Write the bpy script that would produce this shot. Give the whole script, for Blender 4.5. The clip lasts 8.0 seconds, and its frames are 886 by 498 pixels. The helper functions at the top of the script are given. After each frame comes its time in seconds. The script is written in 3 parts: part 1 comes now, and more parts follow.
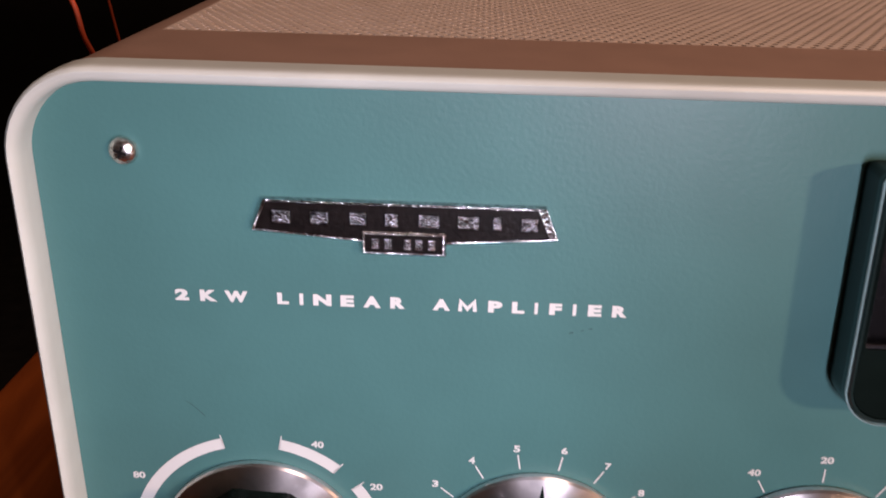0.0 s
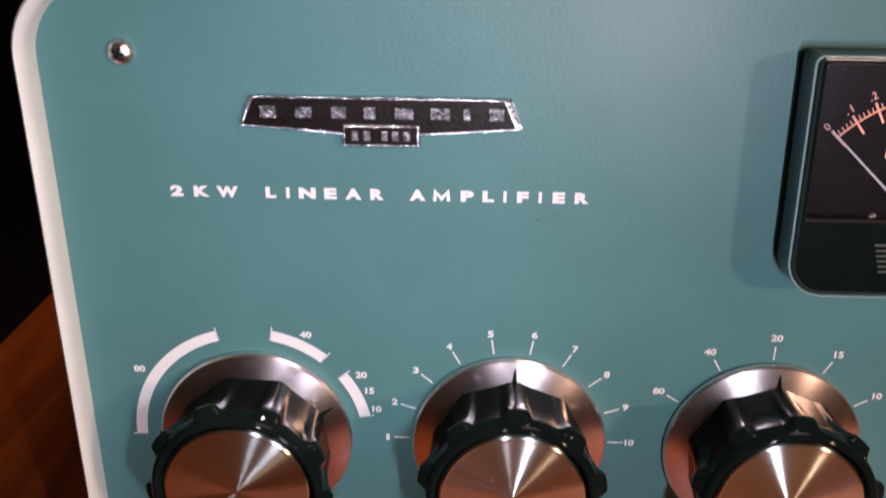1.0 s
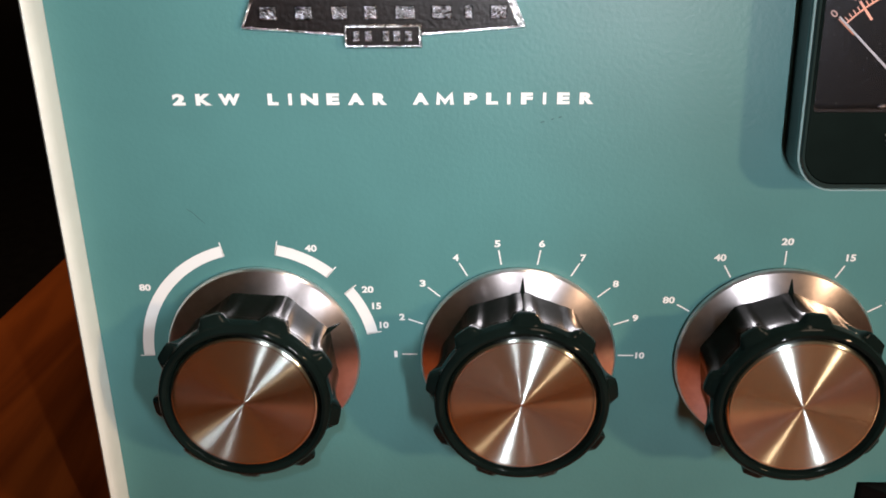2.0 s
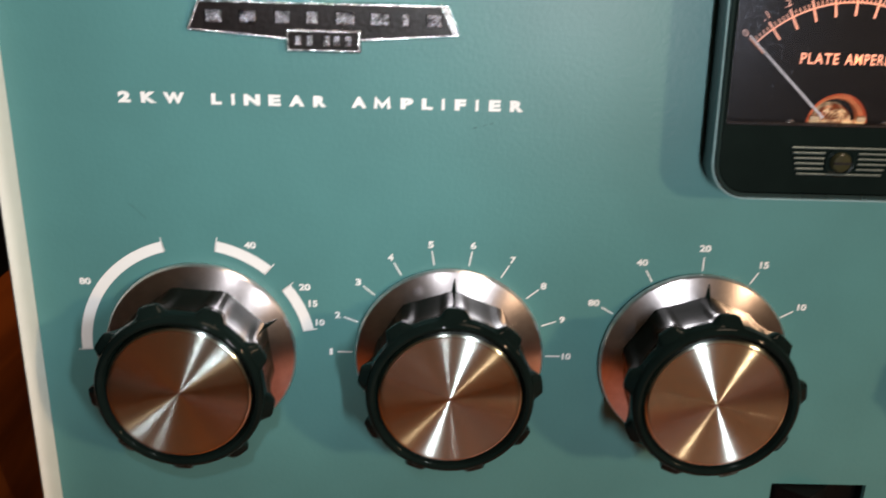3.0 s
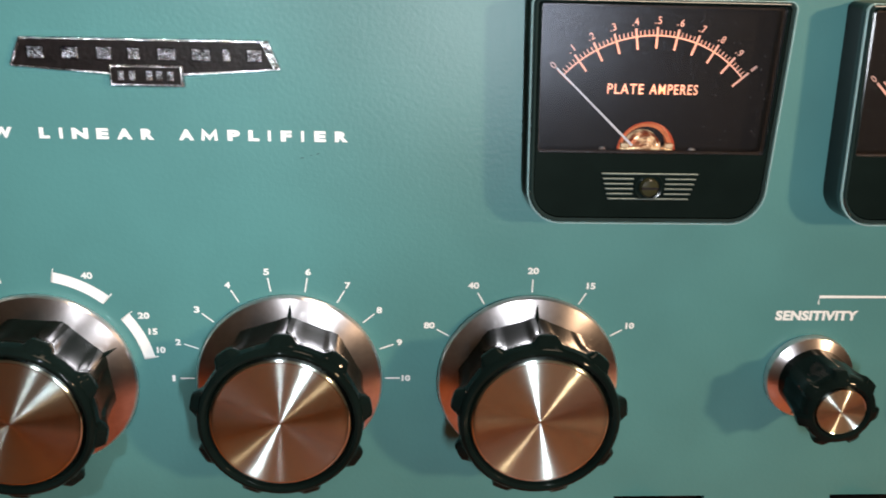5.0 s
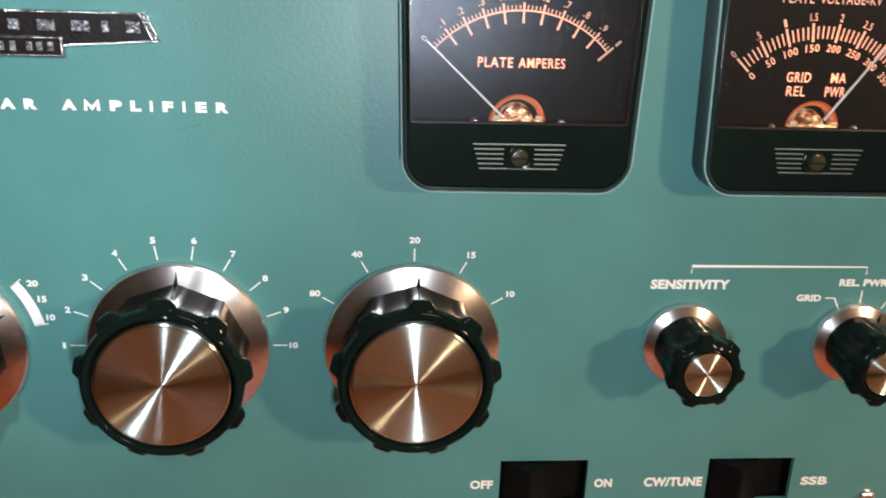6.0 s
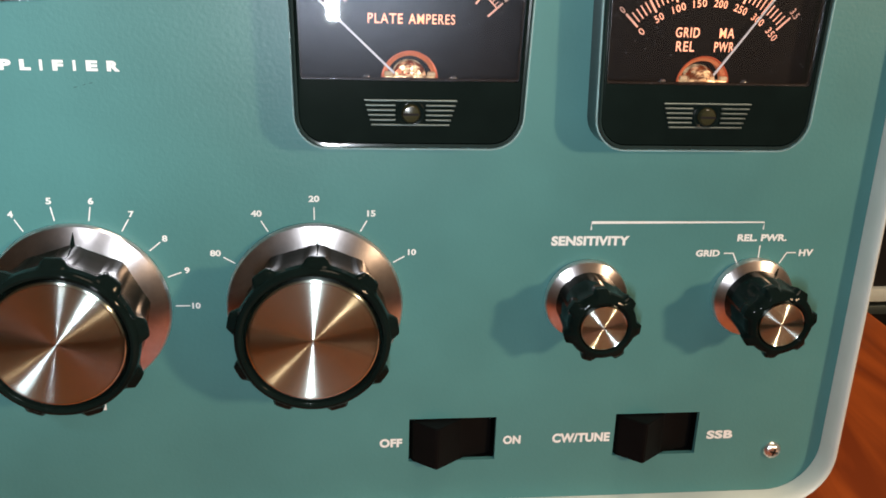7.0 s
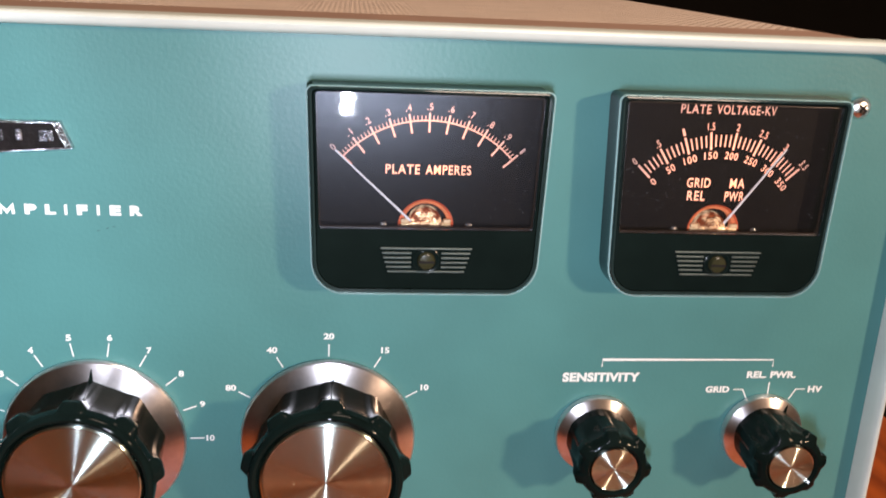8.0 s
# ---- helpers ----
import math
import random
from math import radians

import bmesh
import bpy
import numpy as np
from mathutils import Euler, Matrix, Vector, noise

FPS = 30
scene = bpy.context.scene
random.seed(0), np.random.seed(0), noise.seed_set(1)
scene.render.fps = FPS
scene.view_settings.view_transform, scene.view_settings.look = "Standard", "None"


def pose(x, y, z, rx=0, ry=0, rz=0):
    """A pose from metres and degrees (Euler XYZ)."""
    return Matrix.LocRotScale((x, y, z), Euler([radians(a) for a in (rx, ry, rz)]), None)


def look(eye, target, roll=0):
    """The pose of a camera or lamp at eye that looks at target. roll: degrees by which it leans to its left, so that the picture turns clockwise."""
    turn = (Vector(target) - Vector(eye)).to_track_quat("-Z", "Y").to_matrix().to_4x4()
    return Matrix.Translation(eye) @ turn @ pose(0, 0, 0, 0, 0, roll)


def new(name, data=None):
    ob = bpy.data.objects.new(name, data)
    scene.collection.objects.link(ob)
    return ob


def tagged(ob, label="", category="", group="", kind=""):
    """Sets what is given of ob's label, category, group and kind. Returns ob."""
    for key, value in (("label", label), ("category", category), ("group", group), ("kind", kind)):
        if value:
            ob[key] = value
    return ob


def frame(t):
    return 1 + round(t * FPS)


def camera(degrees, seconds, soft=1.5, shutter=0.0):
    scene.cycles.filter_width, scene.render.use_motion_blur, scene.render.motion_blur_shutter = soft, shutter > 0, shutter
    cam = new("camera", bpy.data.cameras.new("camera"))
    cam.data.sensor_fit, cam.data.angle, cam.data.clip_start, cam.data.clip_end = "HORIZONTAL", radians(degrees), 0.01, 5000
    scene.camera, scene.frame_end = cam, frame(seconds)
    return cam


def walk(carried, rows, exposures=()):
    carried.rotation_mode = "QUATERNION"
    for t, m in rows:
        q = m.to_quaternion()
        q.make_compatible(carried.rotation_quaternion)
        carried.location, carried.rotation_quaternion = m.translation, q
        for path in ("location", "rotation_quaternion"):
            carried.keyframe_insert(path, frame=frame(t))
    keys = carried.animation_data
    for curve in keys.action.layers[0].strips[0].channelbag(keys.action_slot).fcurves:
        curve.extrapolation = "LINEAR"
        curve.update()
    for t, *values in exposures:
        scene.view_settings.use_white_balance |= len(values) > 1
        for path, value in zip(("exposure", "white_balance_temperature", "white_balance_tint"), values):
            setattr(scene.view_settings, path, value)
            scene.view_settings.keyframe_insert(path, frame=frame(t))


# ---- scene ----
cam = camera(51.96, 8.0, soft=1.7, shutter=0.35)
# seconds, eye, Euler angles in degrees
PATH = [
    (0.0, 0.1397, -0.1890, 0.2546, 67.19, -1.23, 2.65),
    (0.5, 0.1451, -0.2052, 0.2464, 67.93, -0.41, 2.17),
    (1.0, 0.1446, -0.2152, 0.2370, 67.22, -0.56, 1.69),
    (1.5, 0.1436, -0.2237, 0.2161, 68.30, 0.41, 1.62),
    (1.7, 0.1460, -0.2224, 0.2154, 67.48, 0.69, 1.91),
    (2.8, 0.1462, -0.2313, 0.2043, 68.90, -0.71, 0.60),
    (3.0, 0.1523, -0.2350, 0.2075, 69.80, -1.48, -0.23),
    (3.5, 0.1592, -0.2369, 0.2120, 71.29, -0.36, -1.08),
    (4.0, 0.1699, -0.2379, 0.2177, 71.29, -0.31, -1.49),
    (4.2, 0.1748, -0.2371, 0.2184, 71.06, -0.37, -1.29),
    (5.3, 0.1953, -0.2438, 0.2123, 70.66, -1.63, -3.25),
    (5.5, 0.2023, -0.2453, 0.2150, 70.27, -1.58, -3.24),
    (6.0, 0.2140, -0.2537, 0.2090, 70.78, -1.97, -4.32),
    (6.5, 0.2266, -0.2577, 0.2058, 70.42, -2.09, -5.09),
    (7.0, 0.2367, -0.2605, 0.2024, 69.98, -1.84, -5.92),
    (7.5, 0.2351, -0.2582, 0.2169, 71.64, -1.95, -5.11),
    (8.0, 0.2337, -0.2542, 0.2323, 72.34, -2.50, -5.34),
]
# seconds, stops, kelvin, tint of the film camera's own adjustment
EXPOSURES = [(0.0, -0.50, 6550, 38), (0.5, -0.52, 6400, 39), (1.0, -0.37, 6600, 38), (1.5, -0.12, 6700, 27), (3.0, -0.29, 6750, 18), (3.5, -0.40, 6650, 18), (4.0, -0.20, 6650, 23), (5.5, 0.03, 6500, 12), (6.0, 0.08, 6450, 13), (6.5, 0.02, 6300, 14), (7.0, -0.02, 6500, 14), (7.5, -0.05, 6500, 11), (8.0, 0.29, 6200, 20)]
walk(cam, [(t, pose(x, y, z, rx, ry, rz)) for t, x, y, z, rx, ry, rz in PATH], EXPOSURES)

# ---- light ----
world = bpy.data.worlds.new("dim_room")
world.use_nodes = True
world.node_tree.nodes["Background"].inputs["Color"].default_value = (1.0, 0.72, 0.5, 1)
world.node_tree.nodes["Background"].inputs["Strength"].default_value = 0.01
scene.world = world


def bulb(name, place, watts, colour, radius):
    data = bpy.data.lights.new(name, "POINT")
    data.energy, data.color, data.shadow_soft_size = watts, colour, radius
    ob = new(name, data)
    ob.location = place
    return ob


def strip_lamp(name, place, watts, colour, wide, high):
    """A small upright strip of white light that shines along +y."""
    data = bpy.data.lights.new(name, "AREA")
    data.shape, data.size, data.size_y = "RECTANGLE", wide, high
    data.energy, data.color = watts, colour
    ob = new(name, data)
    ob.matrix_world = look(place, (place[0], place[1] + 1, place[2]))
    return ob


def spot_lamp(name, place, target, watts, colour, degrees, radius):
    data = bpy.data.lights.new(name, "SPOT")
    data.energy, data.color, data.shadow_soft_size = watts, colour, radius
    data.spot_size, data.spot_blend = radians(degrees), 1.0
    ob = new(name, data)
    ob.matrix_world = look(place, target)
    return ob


# two fixed white lamps in front, one per panel half, replacing one moving torch
strip_lamp("torch_stand_in", (0.231, -0.285, 0.177), 0.68, (0.86, 0.955, 1.0), 0.0045, 0.060)
spot_lamp("torch_stand_in", (0.136, -0.230, 0.236), (0.092, 0.0, 0.150), 1.75, (0.88, 0.96, 1.0), 55, 0.005)
bulb("room_lamp", (0.95, -0.78, 0.40), 26.0, (1.0, 0.69, 0.41), 0.035)
# unseen overhead lamp, added to brighten the cabinet top and the table
overhead = bpy.data.lights.new("overhead_fill", "AREA")
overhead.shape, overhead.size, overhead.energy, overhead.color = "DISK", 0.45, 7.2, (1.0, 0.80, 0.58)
new("overhead_fill", overhead).location = (0.56, -0.13, 1.14)


# ---- materials ----
def material(name, colour, rough=0.5, metal=0.0, spread=0.12, scale=60.0, bump=0.0, bump_scale=900.0, coat=0.0, aniso=0.0, glow=0.0, specular=0.5):
    """Principled surface with broad and fine variation of colour, and a fine relief."""
    m = bpy.data.materials.new(name)
    m.use_nodes = True
    nt = m.node_tree
    p = nt.nodes["Principled BSDF"]
    p.inputs["Roughness"].default_value = rough
    p.inputs["Metallic"].default_value = metal
    p.inputs["Specular IOR Level"].default_value = specular
    p.inputs["Coat Weight"].default_value = coat
    p.inputs["Coat Roughness"].default_value = 0.08
    place = nt.nodes.new("ShaderNodeTexCoord")
    broad = nt.nodes.new("ShaderNodeTexNoise")
    broad.inputs["Scale"].default_value = scale
    broad.inputs["Detail"].default_value = 6
    nt.links.new(place.outputs["Object"], broad.inputs["Vector"])
    ramp = nt.nodes.new("ShaderNodeValToRGB")
    ramp.color_ramp.elements[0].position, ramp.color_ramp.elements[1].position = 0.3, 0.7
    ramp.color_ramp.elements[0].color = (*[c * (1 - spread) for c in colour], 1)
    ramp.color_ramp.elements[1].color = (*[min(1, c * (1 + spread)) for c in colour], 1)
    nt.links.new(broad.outputs["Fac"], ramp.inputs["Fac"])
    nt.links.new(ramp.outputs["Color"], p.inputs["Base Color"])
    if bump:
        fine = nt.nodes.new("ShaderNodeTexNoise")
        fine.inputs["Scale"].default_value = bump_scale
        fine.inputs["Detail"].default_value = 3
        nt.links.new(place.outputs["Object"], fine.inputs["Vector"])
        relief = nt.nodes.new("ShaderNodeBump")
        relief.inputs["Strength"].default_value = bump
        relief.inputs["Distance"].default_value = 0.0004
        nt.links.new(fine.outputs["Fac"], relief.inputs["Height"])
        nt.links.new(relief.outputs["Normal"], p.inputs["Normal"])
    if aniso:
        round_ = nt.nodes.new("ShaderNodeTangent")
        round_.direction_type, round_.axis = "RADIAL", "Y"
        nt.links.new(round_.outputs["Tangent"], p.inputs["Tangent"])
        p.inputs["Anisotropic"].default_value = aniso
        p.inputs["Anisotropic Rotation"].default_value = 0.25
    if glow:
        p.inputs["Emission Color"].default_value = (*colour, 1)
        p.inputs["Emission Strength"].default_value = glow
    return m


def wood_material(name, dark, light, rough):
    m = material(name, light, rough=rough, specular=0.3, coat=0.06)
    nt = m.node_tree
    p = nt.nodes["Principled BSDF"]
    place = nt.nodes.new("ShaderNodeTexCoord")
    stretch = nt.nodes.new("ShaderNodeMapping")
    stretch.inputs["Scale"].default_value = (14, 1.6, 14)
    stretch.inputs["Rotation"].default_value = (0, 0, radians(62))
    nt.links.new(place.outputs["Object"], stretch.inputs["Vector"])
    grain = nt.nodes.new("ShaderNodeTexNoise")
    grain.inputs["Scale"].default_value = 3.0
    grain.inputs["Detail"].default_value = 9
    grain.inputs["Distortion"].default_value = 1.2
    nt.links.new(stretch.outputs["Vector"], grain.inputs["Vector"])
    ramp = nt.nodes.new("ShaderNodeValToRGB")
    ramp.color_ramp.elements[0].position, ramp.color_ramp.elements[1].position = 0.35, 0.68
    ramp.color_ramp.elements[0].color, ramp.color_ramp.elements[1].color = (*dark, 1), (*light, 1)
    nt.links.new(grain.outputs["Fac"], ramp.inputs["Fac"])
    nt.links.new(ramp.outputs["Color"], p.inputs["Base Color"])
    return m


def glass_material(name):
    """A clear pane: gloss by Fresnel over clear, with faint scratches in the gloss."""
    m = bpy.data.materials.new(name)
    m.use_nodes = True
    nt = m.node_tree
    nt.nodes.remove(nt.nodes["Principled BSDF"])
    clear, gloss, wide = nt.nodes.new("ShaderNodeBsdfTransparent"), nt.nodes.new("ShaderNodeBsdfGlossy"), nt.nodes.new("ShaderNodeBsdfGlossy")
    both, mix, fac = nt.nodes.new("ShaderNodeMixShader"), nt.nodes.new("ShaderNodeMixShader"), nt.nodes.new("ShaderNodeFresnel")
    clear.inputs["Color"].default_value = (0.96, 0.96, 0.97, 1)
    gloss.inputs["Roughness"].default_value = 0.03
    wide.inputs["Roughness"].default_value = 0.23
    wide.inputs["Color"].default_value = (0.80, 0.86, 1.0, 1)
    place, scratch, relief = nt.nodes.new("ShaderNodeTexCoord"), nt.nodes.new("ShaderNodeTexNoise"), nt.nodes.new("ShaderNodeBump")
    stretch = nt.nodes.new("ShaderNodeMapping")
    stretch.inputs["Scale"].default_value = (900, 300, 160)
    nt.links.new(place.outputs["Object"], stretch.inputs["Vector"])
    nt.links.new(stretch.outputs["Vector"], scratch.inputs["Vector"])
    nt.links.new(scratch.outputs["Fac"], relief.inputs["Height"])
    relief.inputs["Strength"].default_value, relief.inputs["Distance"].default_value = 0.45, 0.0001
    nt.links.new(relief.outputs["Normal"], wide.inputs["Normal"])
    faint = nt.nodes.new("ShaderNodeBump")
    faint.inputs["Strength"].default_value, faint.inputs["Distance"].default_value = 0.012, 0.0001
    nt.links.new(scratch.outputs["Fac"], faint.inputs["Height"])
    nt.links.new(faint.outputs["Normal"], gloss.inputs["Normal"])
    fac.inputs["IOR"].default_value = 1.43
    both.inputs["Fac"].default_value = 0.30
    nt.links.new(gloss.outputs["BSDF"], both.inputs[1])
    nt.links.new(wide.outputs["BSDF"], both.inputs[2])
    nt.links.new(fac.outputs["Fac"], mix.inputs["Fac"])
    nt.links.new(clear.outputs["BSDF"], mix.inputs[1])
    nt.links.new(both.outputs["Shader"], mix.inputs[2])
    # dust specks
    cell, small, thin = nt.nodes.new("ShaderNodeTexVoronoi"), nt.nodes.new("ShaderNodeMath"), nt.nodes.new("ShaderNodeMath")
    dust, dusty = nt.nodes.new("ShaderNodeBsdfDiffuse"), nt.nodes.new("ShaderNodeMixShader")
    cell.inputs["Scale"].default_value = 420
    dust.inputs["Color"].default_value = (0.5, 0.52, 0.58, 1)
    small.operation, small.inputs[1].default_value = "LESS_THAN", 0.09
    thin.operation, thin.inputs[1].default_value = "MULTIPLY", 0.09
    nt.links.new(place.outputs["Object"], cell.inputs["Vector"])
    nt.links.new(cell.outputs["Distance"], small.inputs[0])
    nt.links.new(small.outputs["Value"], thin.inputs[0])
    nt.links.new(thin.outputs["Value"], dusty.inputs["Fac"])
    nt.links.new(mix.outputs["Shader"], dusty.inputs[1])
    nt.links.new(dust.outputs["BSDF"], dusty.inputs[2])
    nt.links.new(dusty.outputs["Shader"], nt.nodes["Material Output"].inputs["Surface"])
    return m


TEAL = material("teal_enamel", (0.070, 0.215, 0.212), rough=0.40, spread=0.07, scale=28, bump=0.15, bump_scale=800, specular=0.4)
CREAM = material("cream_plastic", (0.65, 0.70, 0.645), rough=0.35, spread=0.05, scale=80)
BROWN = material("brown_enamel", (0.40, 0.25, 0.185), rough=0.42, spread=0.07, bump=0.25, bump_scale=1200)
GRILLE = material("beige_enamel", (0.68, 0.55, 0.46), rough=0.5, spread=0.06)
DARK = material("dark_inside", (0.007, 0.006, 0.006), rough=0.7, specular=0.2)
BLACK = material("black_bakelite", (0.004, 0.008, 0.007), rough=0.05, specular=0.06, spread=0.3, bump=0.03, bump_scale=500)
CASE = material("black_meter_plastic", (0.005, 0.010, 0.009), rough=0.16, spread=0.2, specular=0.12)
ROCKER = material("black_rocker_plastic", (0.004, 0.004, 0.004), rough=0.45, spread=0.2, specular=0.06)
DIAL = material("black_dial", (0.006, 0.005, 0.005), rough=0.6, spread=0.2, specular=0.1)
SMUT = material("grey_smut", (0.03, 0.075, 0.075), rough=0.7)
BAR = material("dull_chrome", (0.17, 0.17, 0.18), rough=0.25, metal=1.0, spread=0.9, scale=700, bump=1.0, bump_scale=1800)
BADGE = material("badge_enamel", (0.008, 0.006, 0.006), rough=0.28, spread=0.5, scale=600, bump=0.25, bump_scale=900)
INK = material("white_ink", (0.80, 0.82, 0.80), rough=0.5, spread=0.03)
SPUN = material("spun_aluminium", (0.75, 0.86, 0.80), rough=0.20, metal=1.0, spread=0.04, aniso=1.0)
SKIRT = material("turned_aluminium", (0.86, 0.80, 0.80), rough=0.28, metal=1.0, spread=0.08, scale=400, aniso=0.8)
CHROME = material("chrome", (0.50, 0.51, 0.52), rough=0.14, metal=1.0, spread=0.7, scale=900, bump=1.0, bump_scale=1300)
STEEL = material("plated_steel", (0.80, 0.77, 0.74), rough=0.22, metal=1.0, spread=0.3, scale=700, bump=0.8, bump_scale=900)
SILVER = material("silver_trim", (0.13, 0.165, 0.16), rough=0.35, metal=0.7, spread=0.1)
LIT = material("lit_orange_scale", (0.48, 0.39, 0.36), rough=0.6, spread=0.1, scale=90)


def light_from_behind(m, middle, reach, colour, strength):
    """A translucent scale lit by a bulb behind its middle."""
    nt = m.node_tree
    p = nt.nodes["Principled BSDF"]
    place, shift, ball, gain = nt.nodes.new("ShaderNodeTexCoord"), nt.nodes.new("ShaderNodeMapping"), nt.nodes.new("ShaderNodeTexGradient"), nt.nodes.new("ShaderNodeMath")
    shift.vector_type = "POINT"
    shift.inputs["Location"].default_value = [-c / reach for c in middle]
    shift.inputs["Scale"].default_value = (1 / reach, 1 / reach, 1 / reach)
    ball.gradient_type = "SPHERICAL"
    gain.operation = "MULTIPLY"
    gain.inputs[1].default_value = strength
    nt.links.new(place.outputs["Object"], shift.inputs["Vector"])
    nt.links.new(shift.outputs["Vector"], ball.inputs["Vector"])
    nt.links.new(ball.outputs["Fac"], gain.inputs[0])
    nt.links.new(gain.outputs["Value"], p.inputs["Emission Strength"])
    p.inputs["Emission Color"].default_value = (*colour, 1)


light_from_behind(LIT, (0.0, -0.006, 0.177), 0.0300, (1.0, 0.30, 0.11), 2.6)
PALE = material("pale_needle", (0.80, 0.76, 0.76), rough=0.35, spread=0.05)
# emission on the movement's metal stands in for the meter bulb's light
GLOW_COPPER = material("glowing_copper_frame", (0.75, 0.24, 0.10), rough=0.4, metal=0.3, spread=0.15, scale=300, glow=0.18)
GLOW_BRASS = material("glowing_brass_movement", (0.80, 0.47, 0.15), rough=0.25, metal=0.8, spread=0.6, scale=380, bump=0.9, bump_scale=600, glow=0.55)
# mottled ramp also feeds the emission, so the glints are painted in
brass = GLOW_BRASS.node_tree.nodes
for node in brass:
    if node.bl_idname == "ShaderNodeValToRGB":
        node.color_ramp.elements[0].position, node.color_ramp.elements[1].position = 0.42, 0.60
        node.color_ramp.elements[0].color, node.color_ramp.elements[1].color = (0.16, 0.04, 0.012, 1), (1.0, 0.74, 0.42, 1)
        GLOW_BRASS.node_tree.links.new(node.outputs["Color"], brass["Principled BSDF"].inputs["Emission Color"])
BONE = material("pale_insulator", (0.80, 0.55, 0.30), rough=0.5, spread=0.1, scale=300)
AMBER = material("amber_screw", (0.030, 0.030, 0.014), rough=0.2, spread=0.2, scale=300)
# brown put in for bulb light reflected on the window's inner wall
REFLECTION = material("brown_reflection", (0.03, 0.018, 0.012), rough=0.25, spread=0.2)
GLASS = glass_material("clear_pane")
BEAD = material("dark_glossy_acrylic", (0.012, 0.026, 0.026), rough=0.10, spread=0.1, specular=0.5, coat=0.4)
# teal base colour paints in the bright glint along the clear edge
GLINT_ACRYLIC = material("glint_acrylic", (0.42, 0.61, 0.63), rough=0.14, spread=0.05)
GLINT_ACRYLIC.node_tree.nodes["Principled BSDF"].inputs["Transmission Weight"].default_value = 0.55
GLINT_ACRYLIC.node_tree.nodes["Principled BSDF"].inputs["IOR"].default_value = 1.49
WOOD = wood_material("orange_varnished_wood", (0.17, 0.030, 0.004), (0.38, 0.079, 0.010), 0.5)
WIRE = material("orange_sheath", (0.62, 0.09, 0.03), rough=0.45)
# beige for unseen surfaces that bounce light; near-black paints the unlit background
BOUNCE_WALL = material("beige_bounce_wall", (0.36, 0.335, 0.30), rough=0.9, spread=0.1, scale=3)
UNLIT_WALL = material("unlit_wall", (0.02, 0.016, 0.013), rough=0.8, spread=0.2, scale=3)
FLOOR = material("unlit_floor", (0.03, 0.025, 0.022), rough=0.95, spread=0.3, scale=30)


# ---- building helpers ----
def tidy(mesh, smooth=True, angle=38):
    if smooth:
        mesh.shade_smooth()
        mesh.set_sharp_from_angle(angle=radians(angle))
    return mesh


def mesh_of(bm, name, smooth=True, angle=38, fix=True):
    if fix:
        bmesh.ops.recalc_face_normals(bm, faces=bm.faces)
    mesh = bpy.data.meshes.new(name)
    bm.to_mesh(mesh)
    bm.free()
    return tidy(mesh, smooth, angle)


def part(name, mesh, mat, parent, at=(0, 0, 0), label=""):
    """One mesh as a part: under a thing (at: in the world) or under another part (at: from that part)."""
    ob = new(name, mesh)
    if mesh.materials:
        mesh.materials[0] = mat
    else:
        mesh.materials.append(mat)
    ob.parent = parent
    ob.location = Vector(at) - (parent.location if parent.type == "EMPTY" else Vector())
    return tagged(ob, label)


def thing(name, at, label, category, group="", kind=""):
    ob = new(name)
    ob.empty_display_size = 0.05
    ob.location = at
    return tagged(ob, label, category, group, kind)


def loft(loops, cap_first=False, cap_last=False):
    """Closed loops of equal length, joined in order."""
    bm = bmesh.new()
    rows = [[bm.verts.new(v) for v in loop] for loop in loops]
    n = len(rows[0])
    for a, b in zip(rows, rows[1:]):
        for i in range(n):
            bm.faces.new((a[i], a[(i + 1) % n], b[(i + 1) % n], b[i]))
    if cap_first:
        bm.faces.new(rows[0][::-1])
    if cap_last:
        bm.faces.new(rows[-1])
    return bm


def rounded(x0, x1, z0, z1, radii, y, n=8):
    """A rounded rectangle facing the viewer; radii: top right, top left, bottom left, bottom right."""
    out = []
    for (cx, cz, a0), r in zip(((x1, z1, 0), (x0, z1, 90), (x0, z0, 180), (x1, z0, 270)), radii):
        sx, sz = (-1 if cx == x1 else 1), (-1 if cz == z1 else 1)
        for i in range(n + 1):
            a = radians(a0 + 90 * i / n)
            out.append((cx + sx * r + r * math.cos(a), y, cz + sz * r + r * math.sin(a)))
    return out


def box(x0, x1, y0, y1, z0, z1, bevel=0.0, segments=2):
    bm = bmesh.new()
    bmesh.ops.create_cube(bm, size=1)
    for v in bm.verts:
        v.co = ((x0 + x1) / 2 + v.co.x * (x1 - x0), (y0 + y1) / 2 + v.co.y * (y1 - y0), (z0 + z1) / 2 + v.co.z * (z1 - z0))
    if bevel:
        bmesh.ops.bevel(bm, geom=bm.edges[:], offset=bevel, segments=segments, affect="EDGES", profile=0.6)
    return bm


def flute(turns):
    """0 on a narrow rounded ridge, about 1 in the shallow hollow between two ridges."""
    u = abs((turns + 0.5) % 1.0 - 0.5)
    k = min(1.0, max(0.0, (u - 0.12) / 0.15))
    return k * k * (3 - 2 * k) * (0.82 + 0.18 * math.sin(math.pi * min(1.0, u)))


def facet(turns):
    """0 on an edge, 1 in the middle of a flat side."""
    u = abs((turns + 0.5) % 1.0 - 0.5)
    return 1 - ((0.5 - u) / 0.5) ** 2


